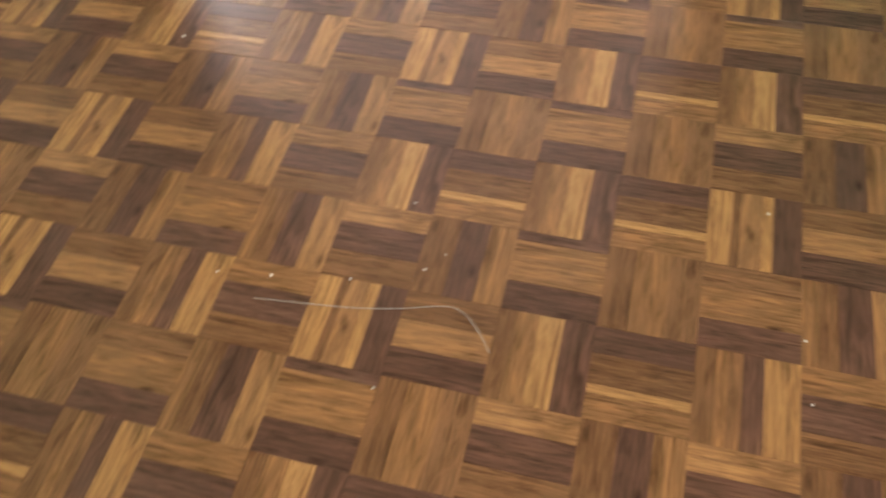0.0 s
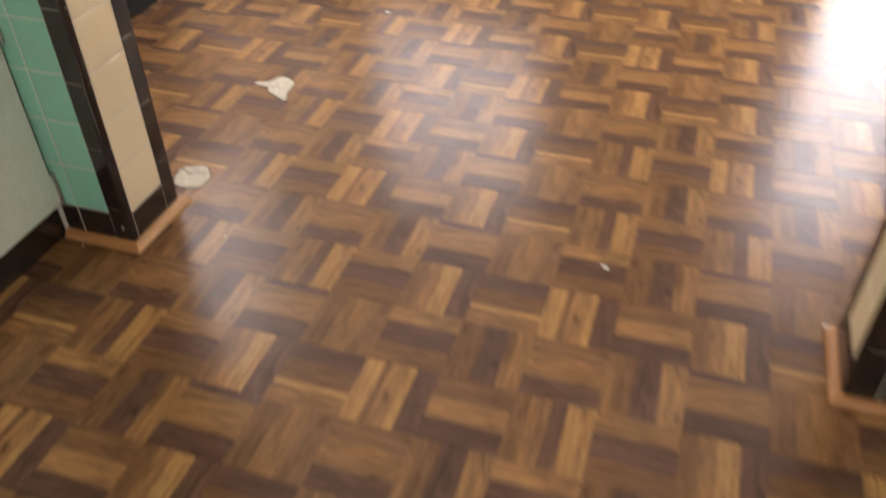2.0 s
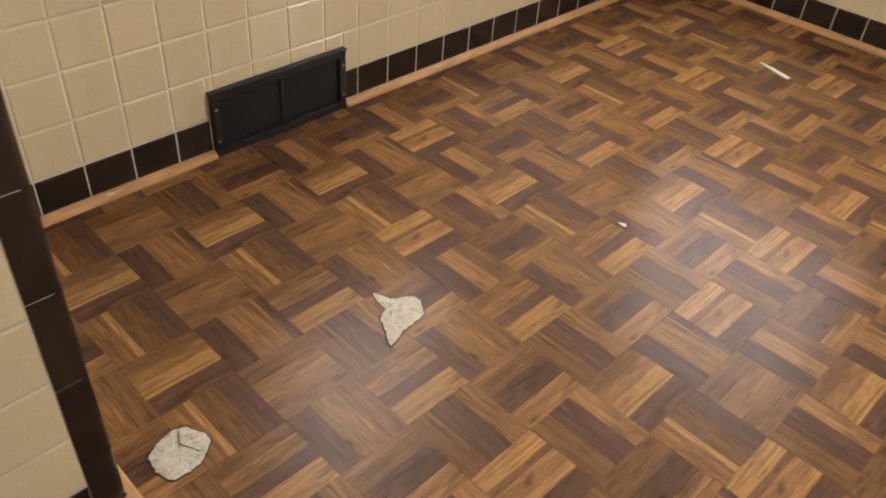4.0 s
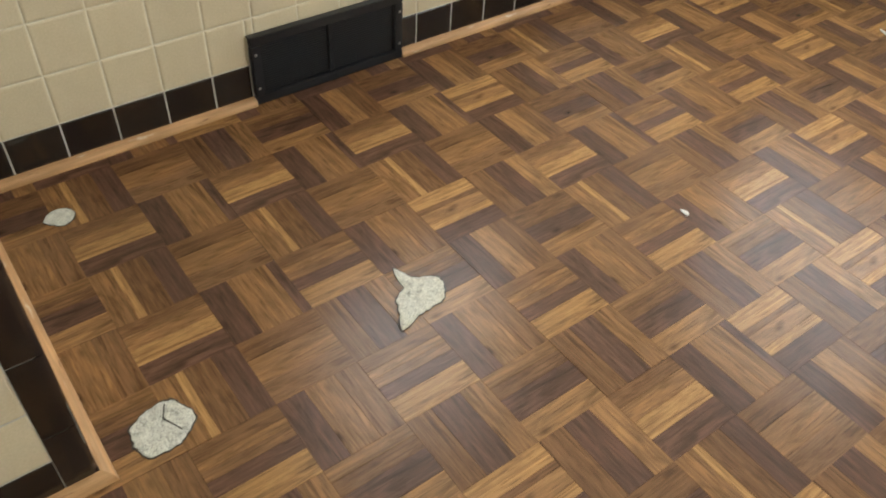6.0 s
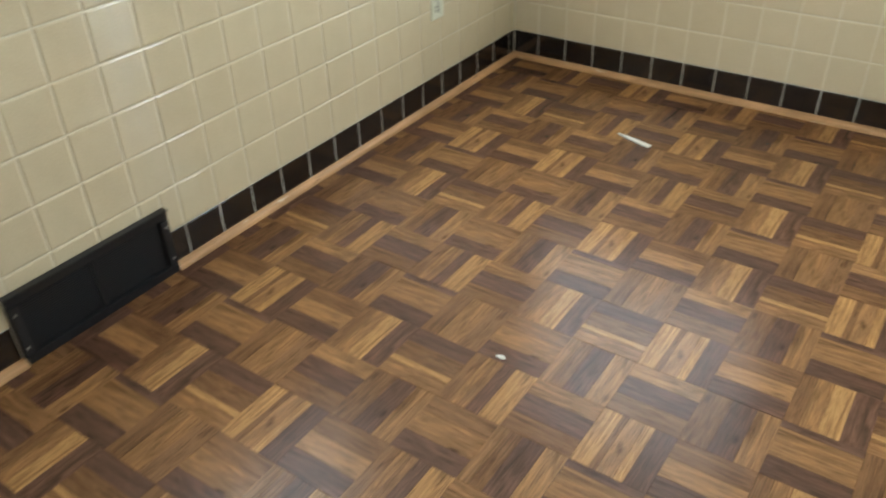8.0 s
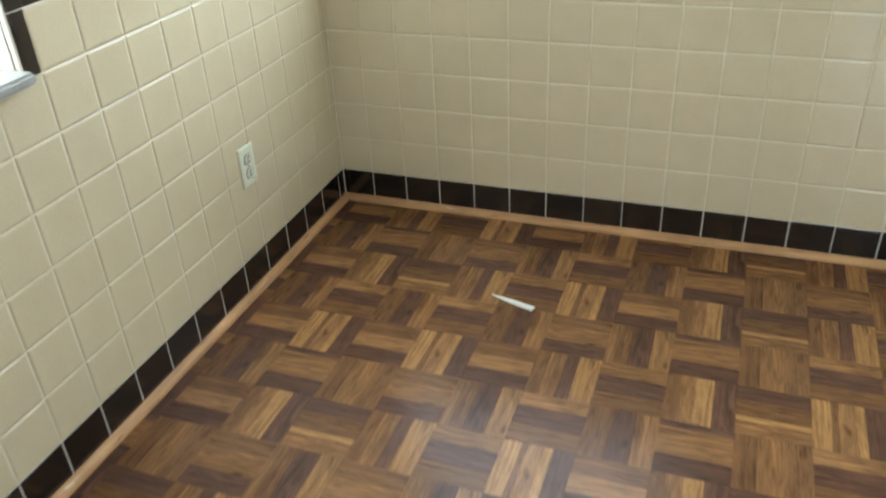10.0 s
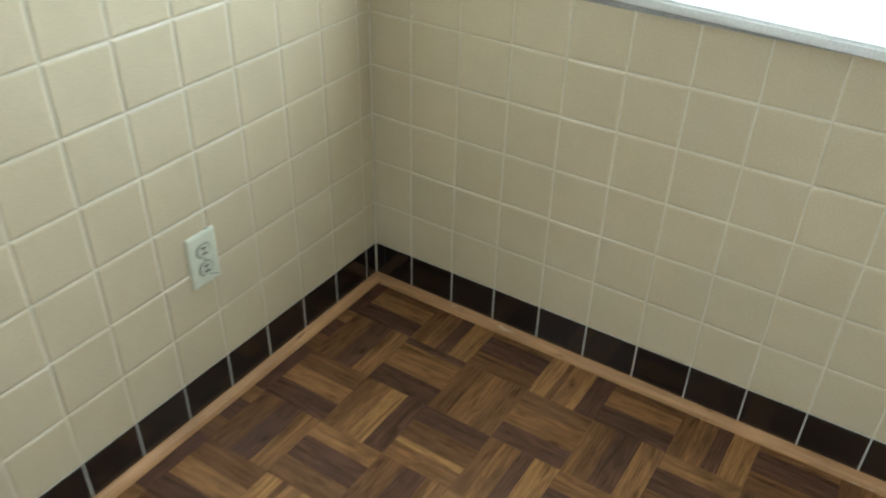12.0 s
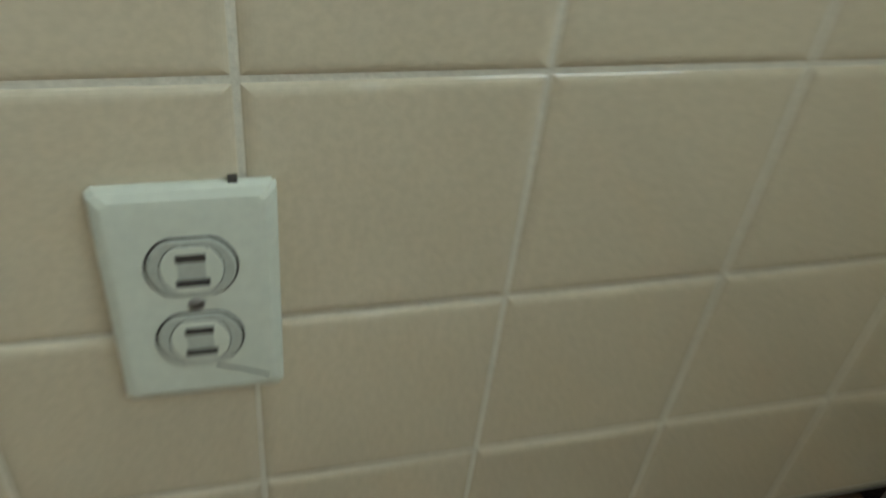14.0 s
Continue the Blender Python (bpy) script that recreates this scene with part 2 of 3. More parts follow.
def mesh_of(name, bm, mats, smooth=False):
    me = bpy.data.meshes.new(name)
    bmesh.ops.recalc_face_normals(bm, faces=bm.faces[:])
    bm.to_mesh(me)
    bm.free()
    for m in mats if isinstance(mats, list) else [mats]:
        me.materials.append(m)
    if smooth:
        for p in me.polygons:
            p.use_smooth = True
    return me


def part(name, bm, mats, parent=None, label="", smooth=False, at=None):
    ob = new(name, mesh_of(name, bm, mats, smooth))
    if parent:
        ob.parent = parent
    if at is not None:
        ob.matrix_basis = at
    return tagged(ob, label)


def boxed(x0, x1, y0, y1, z0, z1, edge=0.0, segments=2):
    bm = box(bmesh.new(), x0, x1, y0, y1, z0, z1)
    return bevel(bm, edge, segments) if edge else bm


def setting(name, bm, mats, label, category):
    return tagged(part(name, bm, mats), label, category, kind="structure")


TILES = {}


def tile_mesh(w, h, mat, round_left=0.0):
    """A pressed tile, its face at n = 0 with cushioned edges; w along x, h along y, n along z."""
    key = (round(w, 4), round(h, 4), mat.name, round_left)
    if key not in TILES:
        bm = bmesh.new()
        rings = []
        roll = [(0.0066 * (1 - math.cos(radians(t))), -0.0025 * (1 - math.sin(radians(t)))) for t in (0, 18, 36, 54, 66, 78, 90)]
        for inset, depth in [(0.0, -0.006)] + roll:
            rings.append([bm.verts.new((x, y, depth)) for x, y in ((inset, inset), (w - inset, inset), (w - inset, h - inset), (inset, h - inset))])
        for a, b in zip(rings, rings[1:]):
            for i in range(4):
                bm.faces.new((a[i], a[(i + 1) % 4], b[(i + 1) % 4], b[i]))
        bm.faces.new(rings[-1])
        TILES[key] = mesh_of("wall_tile", bm, mat)
    return TILES[key]


def plane_basis(normal):
    n = Vector(normal)
    u = Vector((0, 0, 1)).cross(n)
    return Matrix((u, (0, 0, 1), n)).transposed()


def lay_tile(parent, name, origin, normal, u, z, w, h, mat, gap=0.0017):
    ob = new(name, tile_mesh(w - gap, h - gap, mat))
    ob.parent = parent
    basis = plane_basis(normal)
    tilt = Euler((random.gauss(0, 0.0012), random.gauss(0, 0.0012), 0)).to_matrix()
    place = Vector(origin) + basis @ Vector((u + gap / 2, z + gap / 2, random.uniform(-0.0002, 0.0002)))
    ob.matrix_basis = Matrix.Translation(place) @ (basis @ tilt).to_4x4()
    return ob


def lay_wall(parent, origin, normal, ulines, rows, holes=()):
    """Tiles between the lines u along the wall; rows of (z0, z1, material, name); holes (u0, u1, z0, z1) stay bare."""
    for u0, u1 in zip(ulines, ulines[1:]):
        for z0, z1, mat, name in rows:
            pieces = [(u0, u1, z0, z1)]
            for a, b, c, d in holes:
                cut = []
                for p0, p1, q0, q1 in pieces:
                    if p1 <= a or p0 >= b or q1 <= c or q0 >= d:
                        cut.append((p0, p1, q0, q1))
                        continue
                    if p0 < a:
                        cut.append((p0, a, q0, q1))
                    if p1 > b:
                        cut.append((b, p1, q0, q1))
                    if q0 < c:
                        cut.append((max(p0, a), min(p1, b), q0, c))
                    if q1 > d:
                        cut.append((max(p0, a), min(p1, b), d, q1))
                pieces = cut
            for p0, p1, q0, q1 in pieces:
                if p1 - p0 > 0.012 and q1 - q0 > 0.009:
                    lay_tile(parent, name, origin, normal, p0, q0, p1 - p0, q1 - q0, mat)


def wall_boxes(name, along, fixed, span, holes, mats, label, top=CEIL):
    """A wall as one mesh with openings through it. along 'x' or 'y'; fixed (a, b): its two faces; holes (s0, s1, z0, z1)."""
    bm = bmesh.new()
    cuts = sorted({span[0], span[1], *(s for h in holes for s in h[:2])})
    for s0, s1 in zip(cuts, cuts[1:]):
        z = [(0.0, top)]
        for a, b, c, d in holes:
            if a <= s0 and s1 <= b:
                z = [(0.0, c), (d, top)] if c > 0 else [(d, top)]
        for z0, z1 in z:
            if along == "x":
                box(bm, s0, s1, fixed[0], fixed[1], z0, z1)
            else:
                box(bm, fixed[0], fixed[1], s0, s1, z0, z1)
    return setting(name, bm, mats, label, "wall")


def quarter_round(name, start, end, inward, mats, r=0.019, mitre=(0, 0), label=""):
    """Quarter-round moulding along the foot of a wall, from start to end; inward points into the room."""
    a, b, n = Vector((*start, 0)), Vector((*end, 0)), Vector((*inward, 0)).normalized()
    d = (b - a).normalized()
    bm = bmesh.new()
    steps = 6
    profile = [(0.0, 0.0005)] + [(r * math.cos(i * math.pi / 2 / steps), r * math.sin(i * math.pi / 2 / steps) + 0.0005) for i in range(steps + 1)]
    long = (b - a).length
    count = max(2, int(long / 0.15))
    rings = []
    for k in range(count + 1):
        s = k / count
        ring = []
        wob = 0.0007 * noise.noise(Vector((s * long * 5, a.x * 3.1, a.y * 2.7)))
        for p, z in profile:
            over = p * (mitre[0] * (1 - s) * (k == 0) + mitre[1] * s * (k == count))
            ring.append(bm.verts.new((s * long + over, p + wob * (p > 0), z)))
        rings.append(ring)
    m = len(profile)
    for p, q in zip(rings, rings[1:]):
        for i in range(m):
            bm.faces.new((p[i], p[(i + 1) % m], q[(i + 1) % m], q[i]))
    bm.faces.new(rings[0])
    bm.faces.new(rings[-1])
    ob = setting(name, bm, mats, label or "pale pine quarter-round moulding along the foot of the tiled wall", "moulding")
    ob.matrix_basis = Matrix.Translation(a) @ Matrix((d, n, (0, 0, 1))).transposed().to_4x4()
    return ob


# ---- large structure ----
NORTHWIN = (0.137, 1.122)           # far window, along x
WESTWIN = (-1.97, -1.115)           # left window, along y
NORTHDOOR = (2.45, 3.17)
SILL = BASE + 6 * PITCH
WINTOP = 2.02
BACKY, FRONTY = -2.784, -2.972      # faces of the wall between the rooms
JAMBW, JAMBE = 0.785, 2.314         # the wide opening between the rooms
SETBACK = 0.0016                    # grout lies this far behind the tile faces

bm = box(bmesh.new(), -0.02, EAST + 0.02, BACKY, 0.02, -0.12, -0.0035)
box(bm, 0.32, EAST + 0.02, SOUTH - 0.02, BACKY - 0.0005, -0.12, -0.0035)
floor = setting("floor", bm, BACKING, "parquet-patterned vinyl tile floor, glossy and worn", "floor")
bm = boxed(-0.15, EAST + 0.15, SOUTH - 0.15, 0.15, CEIL, CEIL + 0.12)
setting("ceiling", bm, CEILING, "plain white plaster ceiling", "ceiling")

wall_west = wall_boxes("wall_west", "y", (-0.16, -SETBACK), (BACKY + 0.05, 0.16), [(*WESTWIN, SILL, WINTOP)], GROUT, "cream-tiled wall with a dark tile skirting and a window")
wall_north = wall_boxes("wall_north", "x", (SETBACK, 0.16), (-SETBACK, EAST + 0.16), [(*NORTHWIN, SILL, WINTOP), (*NORTHDOOR, 0.0, 2.06)], GROUT, "cream-tiled wall with a window above a dark tile skirting")
wall_east = wall_boxes("wall_east", "y", (EAST, EAST + 0.16), (SOUTH - 0.16, SETBACK), [], PLASTER, "plain cream plaster wall")
# the opening in the south wall is added to let fill in
wall_south = wall_boxes("wall_south", "x", (SOUTH - 0.16, SOUTH), (0.3, EAST), [(2.1, 3.2, 0.95, 2.05)], GREENWALL, "plain green painted wall with an added window opening")
wall_side = wall_boxes("wall_side", "y", (0.3, 0.57), (SOUTH, FRONTY - 0.002), [], GREENWALL, "plain green painted wall beside the door")
wall_part_w = setting("wall_partition_west", boxed(-0.02, JAMBW - SETBACK, FRONTY + SETBACK, BACKY - SETBACK, -0.02, CEIL, 0.0115, 4), WHITEGROUT, "tiled end of the wall between the green and the cream room", "wall")
wall_part_e = setting("wall_partition_east", boxed(JAMBE + SETBACK, EAST + 0.02, FRONTY + SETBACK, BACKY - SETBACK, -0.02, CEIL, 0.0115, 4), WHITEGROUT, "green-tiled wall beside the wide opening", "wall")
lintel = setting("lintel", boxed(JAMBW - SETBACK, JAMBE + SETBACK, FRONTY + SETBACK, BACKY - SETBACK, 2.1, CEIL), PLASTER, "plastered lintel over the wide opening", "lintel")

# ---- windows and the outer door ----


def window(name, along, span, z0, z1, plane, outward, label):
    """A white sash window set back in its opening: frame, meeting rail, two panes."""
    root = tagged(new(name), label, "window", kind="structure")
    s0, s1 = span
    d0, d1 = sorted((plane + outward * 0.085, plane + outward * 0.12))

    def bar(part_name, a, b, c, d, edge=0.004, e0=d0, e1=d1):
        q = (a, b, e0, e1, c, d) if along == "x" else (e0, e1, a, b, c, d)
        part(part_name, boxed(*q, edge), WHITE, root)

    t = 0.022
    bar("window_frame", s0, s0 + t, z0, z1)
    bar("window_frame", s1 - t, s1, z0, z1)
    bar("window_frame", s0 + t, s1 - t, z0, z0 + t)
    bar("window_frame", s0 + t, s1 - t, z1 - t, z1)
    mid = (z0 + z1) / 2
    bar("meeting_rail", s0 + t, s1 - t, mid - 0.02, mid + 0.02)
    c = plane + outward * 0.066
    for a, b in ((z0, mid - 0.001), (mid + 0.001, z1)):
        q = (s0, s1, c - 0.002, c + 0.002, a, b) if along == "x" else (c - 0.002, c + 0.002, s0, s1, a, b)
        pane = part("pane", boxed(*q), glass, root)
        pane.visible_shadow = False
    return root


window("window_1", "x", NORTHWIN, SILL + 0.012, WINTOP, 0.0, 1, "bright white-framed sash window above a tiled wall")
window("window_2", "y", WESTWIN, SILL + 0.012, WINTOP, 0.0, -1, "white-framed sash window with a pale sill")
# added window, out of view, round the south fill lamp
window("fill_window_south", "x", (2.1, 3.2), 0.95, 2.05, SOUTH, -1, "unseen white-framed window added to hold the green room's fill light")

sill = setting("window_sill_1", boxed(NORTHWIN[0], NORTHWIN[1], -0.0035, 0.15, SILL - 0.006, SILL + 0.008, 0.002), MARBLE, "grey stone sill under the bright window", "window sill")
board = part("window_board", boxed(-0.475, 0.485, -0.022, 0.09, 0.0, 0.02, 0.005, 3), WHITE)
tagged(board, "loose white painted board lying on the stone sill", "board")
board.matrix_basis = pose(0.632, -0.003, SILL + 0.0082, 0, 0, -4.2)
clip = part("sill_clip", boxed(-0.012, 0.012, -0.006, 0.004, -0.028, 0.0, 0.003), WHITE)
tagged(clip, "small white clip below the end of the sill", "clip")
clip.matrix_basis = pose(1.03, -0.0096, SILL + 0.0075)
setting("window_sill_2", boxed(-0.15, 0.03, WESTWIN[0] - 0.02, WESTWIN[1] + 0.004, SILL - 0.004, SILL + 0.018, 0.006, 3), MARBLE, "pale painted sill of the side window", "window sill")

door = tagged(new("door_2"), "white-framed glazed outer door full of daylight", "door", kind="structure")
x0, x1 = NORTHDOOR
for a, b, c, d in ((x0, x0 + 0.05, 0.0, 2.06), (x1 - 0.05, x1, 0.0, 2.06), (x0 + 0.05, x1 - 0.05, 2.01, 2.06), (x0 + 0.05, x1 - 0.05, 0.0, 0.1)):
    part("door_frame", boxed(a, b, 0.05, 0.11, c, d, 0.004), WHITE, door)
pane = part("pane", boxed(x0 + 0.05, x1 - 0.05, 0.078, 0.082, 0.1, 2.01), glass, door)
pane.visible_shadow = False

# ---- tiled faces ----
CREAMROWS = [(0.0, BASE, BLACK, "skirting_tile")] + [(BASE + i * PITCH, BASE + (i + 1) * PITCH, CREAM, "wall_tile") for i in range(7)]
LINER = BASE + 7 * PITCH
CREAMROWS += [(LINER + 0.016 + i * PITCH, LINER + 0.016 + (i + 1) * PITCH, CREAM, "wall_tile") for i in range(3)]
EDGE = 0.042
part("grout_strip", boxed(-SETBACK - 0.001, -SETBACK + 0.0004, BACKY, -0.0005, 0.0, BASE - 0.001), WHITEGROUT, wall_west)
part("grout_strip", boxed(0.0005, NORTHDOOR[0], SETBACK - 0.0004, SETBACK + 0.001, 0.0, BASE - 0.001), WHITEGROUT, wall_north)


def border(u0, u1):
    return (u0 - EDGE, u1 + EDGE, SILL, 3.0)


# west wall: u runs along +y from the partition to the corner
west = [BACKY] + [-(0.0385 + PITCH * k) for k in range(23, -1, -1)] + [0.0]
lay_wall(wall_west, (0, 0, 0), (1, 0, 0), west, CREAMROWS, [border(*WESTWIN), (-2.128, -1.703, 0.0, 0.178)])
north = [0.0] + [0.106 + PITCH * k for k in range(30)]
north = [v for v in north if v < EAST] + [EAST]
lay_wall(wall_north, (0, 0, 0), (0, -1, 0), north, CREAMROWS, [border(*NORTHWIN), (NORTHDOOR[0], NORTHDOOR[1], -1, 2.06)])


LINERROW = [(LINER, LINER + 0.016, BLACK, "liner_tile")]
lay_wall(wall_west, (0, 0, 0), (1, 0, 0), [WESTWIN[1] + EDGE + 0.152 * k for k in range(7)] + [0.0], LINERROW)
lay_wall(wall_west, (0, 0, 0), (1, 0, 0), [BACKY + 0.152 * k for k in range(5)] + [WESTWIN[0] - EDGE], LINERROW)
lay_wall(wall_north, (0, 0, 0), (0, -1, 0), [NORTHWIN[1] + EDGE + 0.152 * k for k in range(8)] + [NORTHDOOR[0]], LINERROW)
lay_wall(wall_north, (0, 0, 0), (0, -1, 0), [0.0, NORTHWIN[0] - EDGE], LINERROW)


def edge_tile_mesh(w, h):
    """A dark bullnose tile: flat, then rolled back round its free edge at x = 0."""
    key = ("edge", round(w, 4), round(h, 4))
    if key not in TILES:
        r, bm = 0.011, bmesh.new()
        back = 0.0165
        prof = [(0.0, -back), (0.0, -r)] + [(r - r * math.cos(a), -r + r * math.sin(a)) for a in (math.pi / 8, math.pi / 4, 3 * math.pi / 8, math.pi / 2)] + [(w - 0.001, 0.0), (w, -0.001), (w, -0.007)]
        g = 0.0012
        rows = [[bm.verts.new((x, y, z)) for x, z in prof] for y in (g, h - g)]
        for i in range(len(prof) - 1):
            bm.faces.new((rows[0][i], rows[0][i + 1], rows[1][i + 1], rows[1][i]))
        bm.faces.new(rows[0])
        bm.faces.new(rows[1])
        TILES[key] = mesh_of("edge_tile", bm, BLACK)
    return TILES[key]


def lay_edge(parent, origin, normal, u, z0, z1, step, w, flip, first=0.0):
    """A column of bullnose tiles; the free edge at u, the tile reaching w to +u (or to -u when flipped); first: height of a cut bottom tile."""
    basis = plane_basis(normal)
    z = z0
    while z < z1 - 0.01:
        h = min(first if first and z == z0 else step, z1 - z)
        ob = new("edge_tile", edge_tile_mesh(w, h))
        ob.parent = parent
        turn = Matrix.Diagonal((-1, 1, 1)) if flip else Matrix.Identity(3)
        ob.matrix_basis = Matrix.Translation(Vector(origin) + basis @ Vector((u, z, random.uniform(0, 0.0006)))) @ (basis @ turn).to_4x4()
        z += h


lay_edge(wall_north, (0, 0, 0), (0, -1, 0), NORTHWIN[0], SILL, WINTOP, PITCH, EDGE, True)
lay_edge(wall_north, (0, 0, 0), (0, -1, 0), NORTHWIN[1], SILL, WINTOP, PITCH, EDGE, False)
lay_edge(wall_west, (0, 0, 0), (1, 0, 0), WESTWIN[1], SILL, WINTOP, PITCH, EDGE, False)
lay_edge(wall_west, (0, 0, 0), (1, 0, 0), WESTWIN[0], SILL, WINTOP, PITCH, EDGE, True)

# ends of the partition: green faces to the south, cream faces in the opening
JBASE = 0.091
JROWS = [(0.0, JBASE, BLACK, "skirting_tile")] + [(JBASE + i * PITCH, JBASE + (i + 1) * PITCH, CREAM, "wall_tile") for i in range(12)]
GROWS = [(0.0, JBASE, BLACK, "skirting_tile")] + [(JBASE + i * PITCH, JBASE + (i + 1) * PITCH, GREEN, "wall_tile") for i in range(11)]
BULL = 0.05
lay_wall(wall_part_w, (0, FRONTY, 0), (0, -1, 0), [0.60, 0.648, JAMBW - BULL], GROWS)
lay_wall(wall_part_w, (JAMBW, 0, 0), (1, 0, 0), [FRONTY + 0.018, BACKY - BULL], JROWS)
lay_edge(wall_part_w, (0, FRONTY, 0), (0, -1, 0), JAMBW, 0.0, 1.4, 0.157, BULL, True, 0.106)
lay_edge(wall_part_w, (JAMBW, 0, 0), (1, 0, 0), BACKY, -0.013, 1.4, 0.157, BULL, True)
lay_wall(wall_part_e, (0, FRONTY, 0), (0, -1, 0), [JAMBE + 0.062 + 0.11 * k for k in range(10)], GROWS)
lay_wall(wall_part_e, (JAMBE, 0, 0), (-1, 0, 0), [-BACKY + BULL, -FRONTY - 0.018], JROWS)
lay_edge(wall_part_e, (0, FRONTY, 0), (0, -1, 0), JAMBE, 0.0, 1.4, 0.12, 0.06, False, 0.138)
lay_edge(wall_part_e, (JAMBE, 0, 0), (-1, 0, 0), -BACKY, -0.013, 1.4, 0.157, BULL, False)

# mouldings
quarter_round("trim_west_1", (0.0, BACKY), (0.0, -2.128), (1, 0), TRIMWOOD)
quarter_round("trim_west_2", (0.0, -1.703), (0.0, 0.0), (1, 0), TRIMWOOD, mitre=(0, -1))
quarter_round("trim_north", (0.0, 0.0), (NORTHDOOR[0], 0.0), (0, -1), TRIMWOOD, mitre=(1, 0))
quarter_round("trim_jamb_west", (JAMBW, FRONTY), (JAMBW, BACKY), (1, 0), TRIMWOOD, mitre=(-1, 1))
quarter_round("trim_front_west", (0.60, FRONTY), (JAMBW, FRONTY), (0, -1), REDWOOD, mitre=(0, 1), label="brown stained quarter-round moulding below green tiles")
quarter_round("trim_back_west", (0.02, BACKY), (JAMBW, BACKY), (0, 1), TRIMWOOD, mitre=(0, 1))
quarter_round("trim_jamb_east", (JAMBE, FRONTY), (JAMBE, BACKY), (-1, 0), REDWOOD, mitre=(-1, 0), label="orange-brown stained quarter-round moulding round the wall end")
quarter_round("trim_front_east", (JAMBE, FRONTY), (EAST, FRONTY), (0, -1), REDWOOD, mitre=(-1, 0), label="orange-brown stained quarter-round moulding below green tiles")

# ---- things: the green room ----


def green_door():
    root = tagged(new("door_1"), "pale green painted flush door on worn hinges beside green tiles", "door", kind="structure")
    root.matrix_basis = pose(0.613, FRONTY - 0.004, 0, 0, 0, 0.6)
    part("door_slab", boxed(-0.035, 0.0, -0.78, -0.004, 0.094, 2.03, 0.003), DOORPAINT, root)
    for z in (0.10, 0.50, 1.6):
        bm = boxed(0.0, 0.0025, -0.03, -0.004, z, z + 0.075, 0.0008)
        leaf = part("hinge", bm, DOORPAINT, root, "painted-over butt hinge")
        bm = bmesh.new()
        bmesh.ops.create_cone(bm, cap_ends=True, segments=12, radius1=0.0045, radius2=0.0045, depth=0.085)
        part("hinge_pin", bm, STEEL, leaf, "worn steel hinge pin", at=Matrix.Translation((0.005, -0.001, z + 0.037)))
    return root


green_door()
plinth = setting("plinth", boxed(0.50, 0.592, SOUTH, FRONTY - 0.003, 0.0, 0.088), BLACK, "black glazed plinth set back below the pale door", "plinth")

# ---- things: the cream room ----


def register():
    root = tagged(new("baseboard_register"), "black enamelled steel heating register set into the tiled skirting", "register")
    root.matrix_basis = pose(0.0, -1.9155, 0.0)
    w, h, t = 0.2125, 0.180, 0.016
    bm = bmesh.new()
    rim = 0.026
    box(bm, 0, t, -w, w, 0.001, rim)
    box(bm, 0, t, -w, w, h - 0.022, h)
    box(bm, 0, t, -w, -w + rim, rim, h - 0.022)
    box(bm, 0, t, w - rim, w, rim, h - 0.022)
    part("face_plate", bevel(bm, 0.003, 2), IRON, root)
    part("lip", boxed(-0.002, t + 0.004, -w - 0.002, w + 0.002, h - 0.003, h + 0.002, 0.0015), IRON, root)
    part("mullion", boxed(0.002, t - 0.004, -0.006, 0.006, rim, h - 0.022, 0.002), IRON, root)
    for y0, y1 in ((-w + rim, -0.006), (0.006, w - rim)):
        g = part("grille", boxed(0.0005, 0.006, y0, y1, rim, h - 0.022), MESH, root, "dull black perforated grille")
        n = 22
        for i in range(n):
            z = rim + (h - 0.022 - rim) * (i + 0.5) / n
            part("slat", boxed(0.006, 0.0085, y0 + 0.002, y1 - 0.002, z - 0.0012, z + 0.0012), IRON, g)
    for y, z in ((-w + 0.011, 0.045), (-w + 0.011, 0.135), (w - 0.011, 0.045), (w - 0.011, 0.135)):
        bm = bmesh.new()
        bmesh.ops.create_uvsphere(bm, u_segments=10, v_segments=6, radius=0.004)
        bmesh.ops.scale(bm, vec=(0.4, 1, 1), verts=bm.verts)
        part("screw", bm, STEEL, root, "dull steel screw", True, Matrix.Translation((t, y, z)))
    return root


register()


def oval(bm, wide, high, z0, z1, flat=0.86, segments=28):
    """A disc with its top and bottom cut flat, standing on the plate."""
    ring = []
    for i in range(segments):
        a = 2 * math.pi * i / segments
        x, y = wide * math.cos(a), max(-high * flat, min(high * flat, high * math.sin(a)))
        ring.append((x, y))
    lo = [bm.verts.new((x, y, z0)) for x, y in ring]
    mid = [bm.verts.new((x, y, z1 - 0.0006)) for x, y in ring]
    hi = [bm.verts.new((x * 0.95, y * 0.95, z1)) for x, y in ring]
    for a, b in ((lo, mid), (mid, hi)):
        for i in range(segments):
            j = (i + 1) % segments
            bm.faces.new((a[i], a[j], b[j], b[i]))
    bm.faces.new(hi)
    return bm


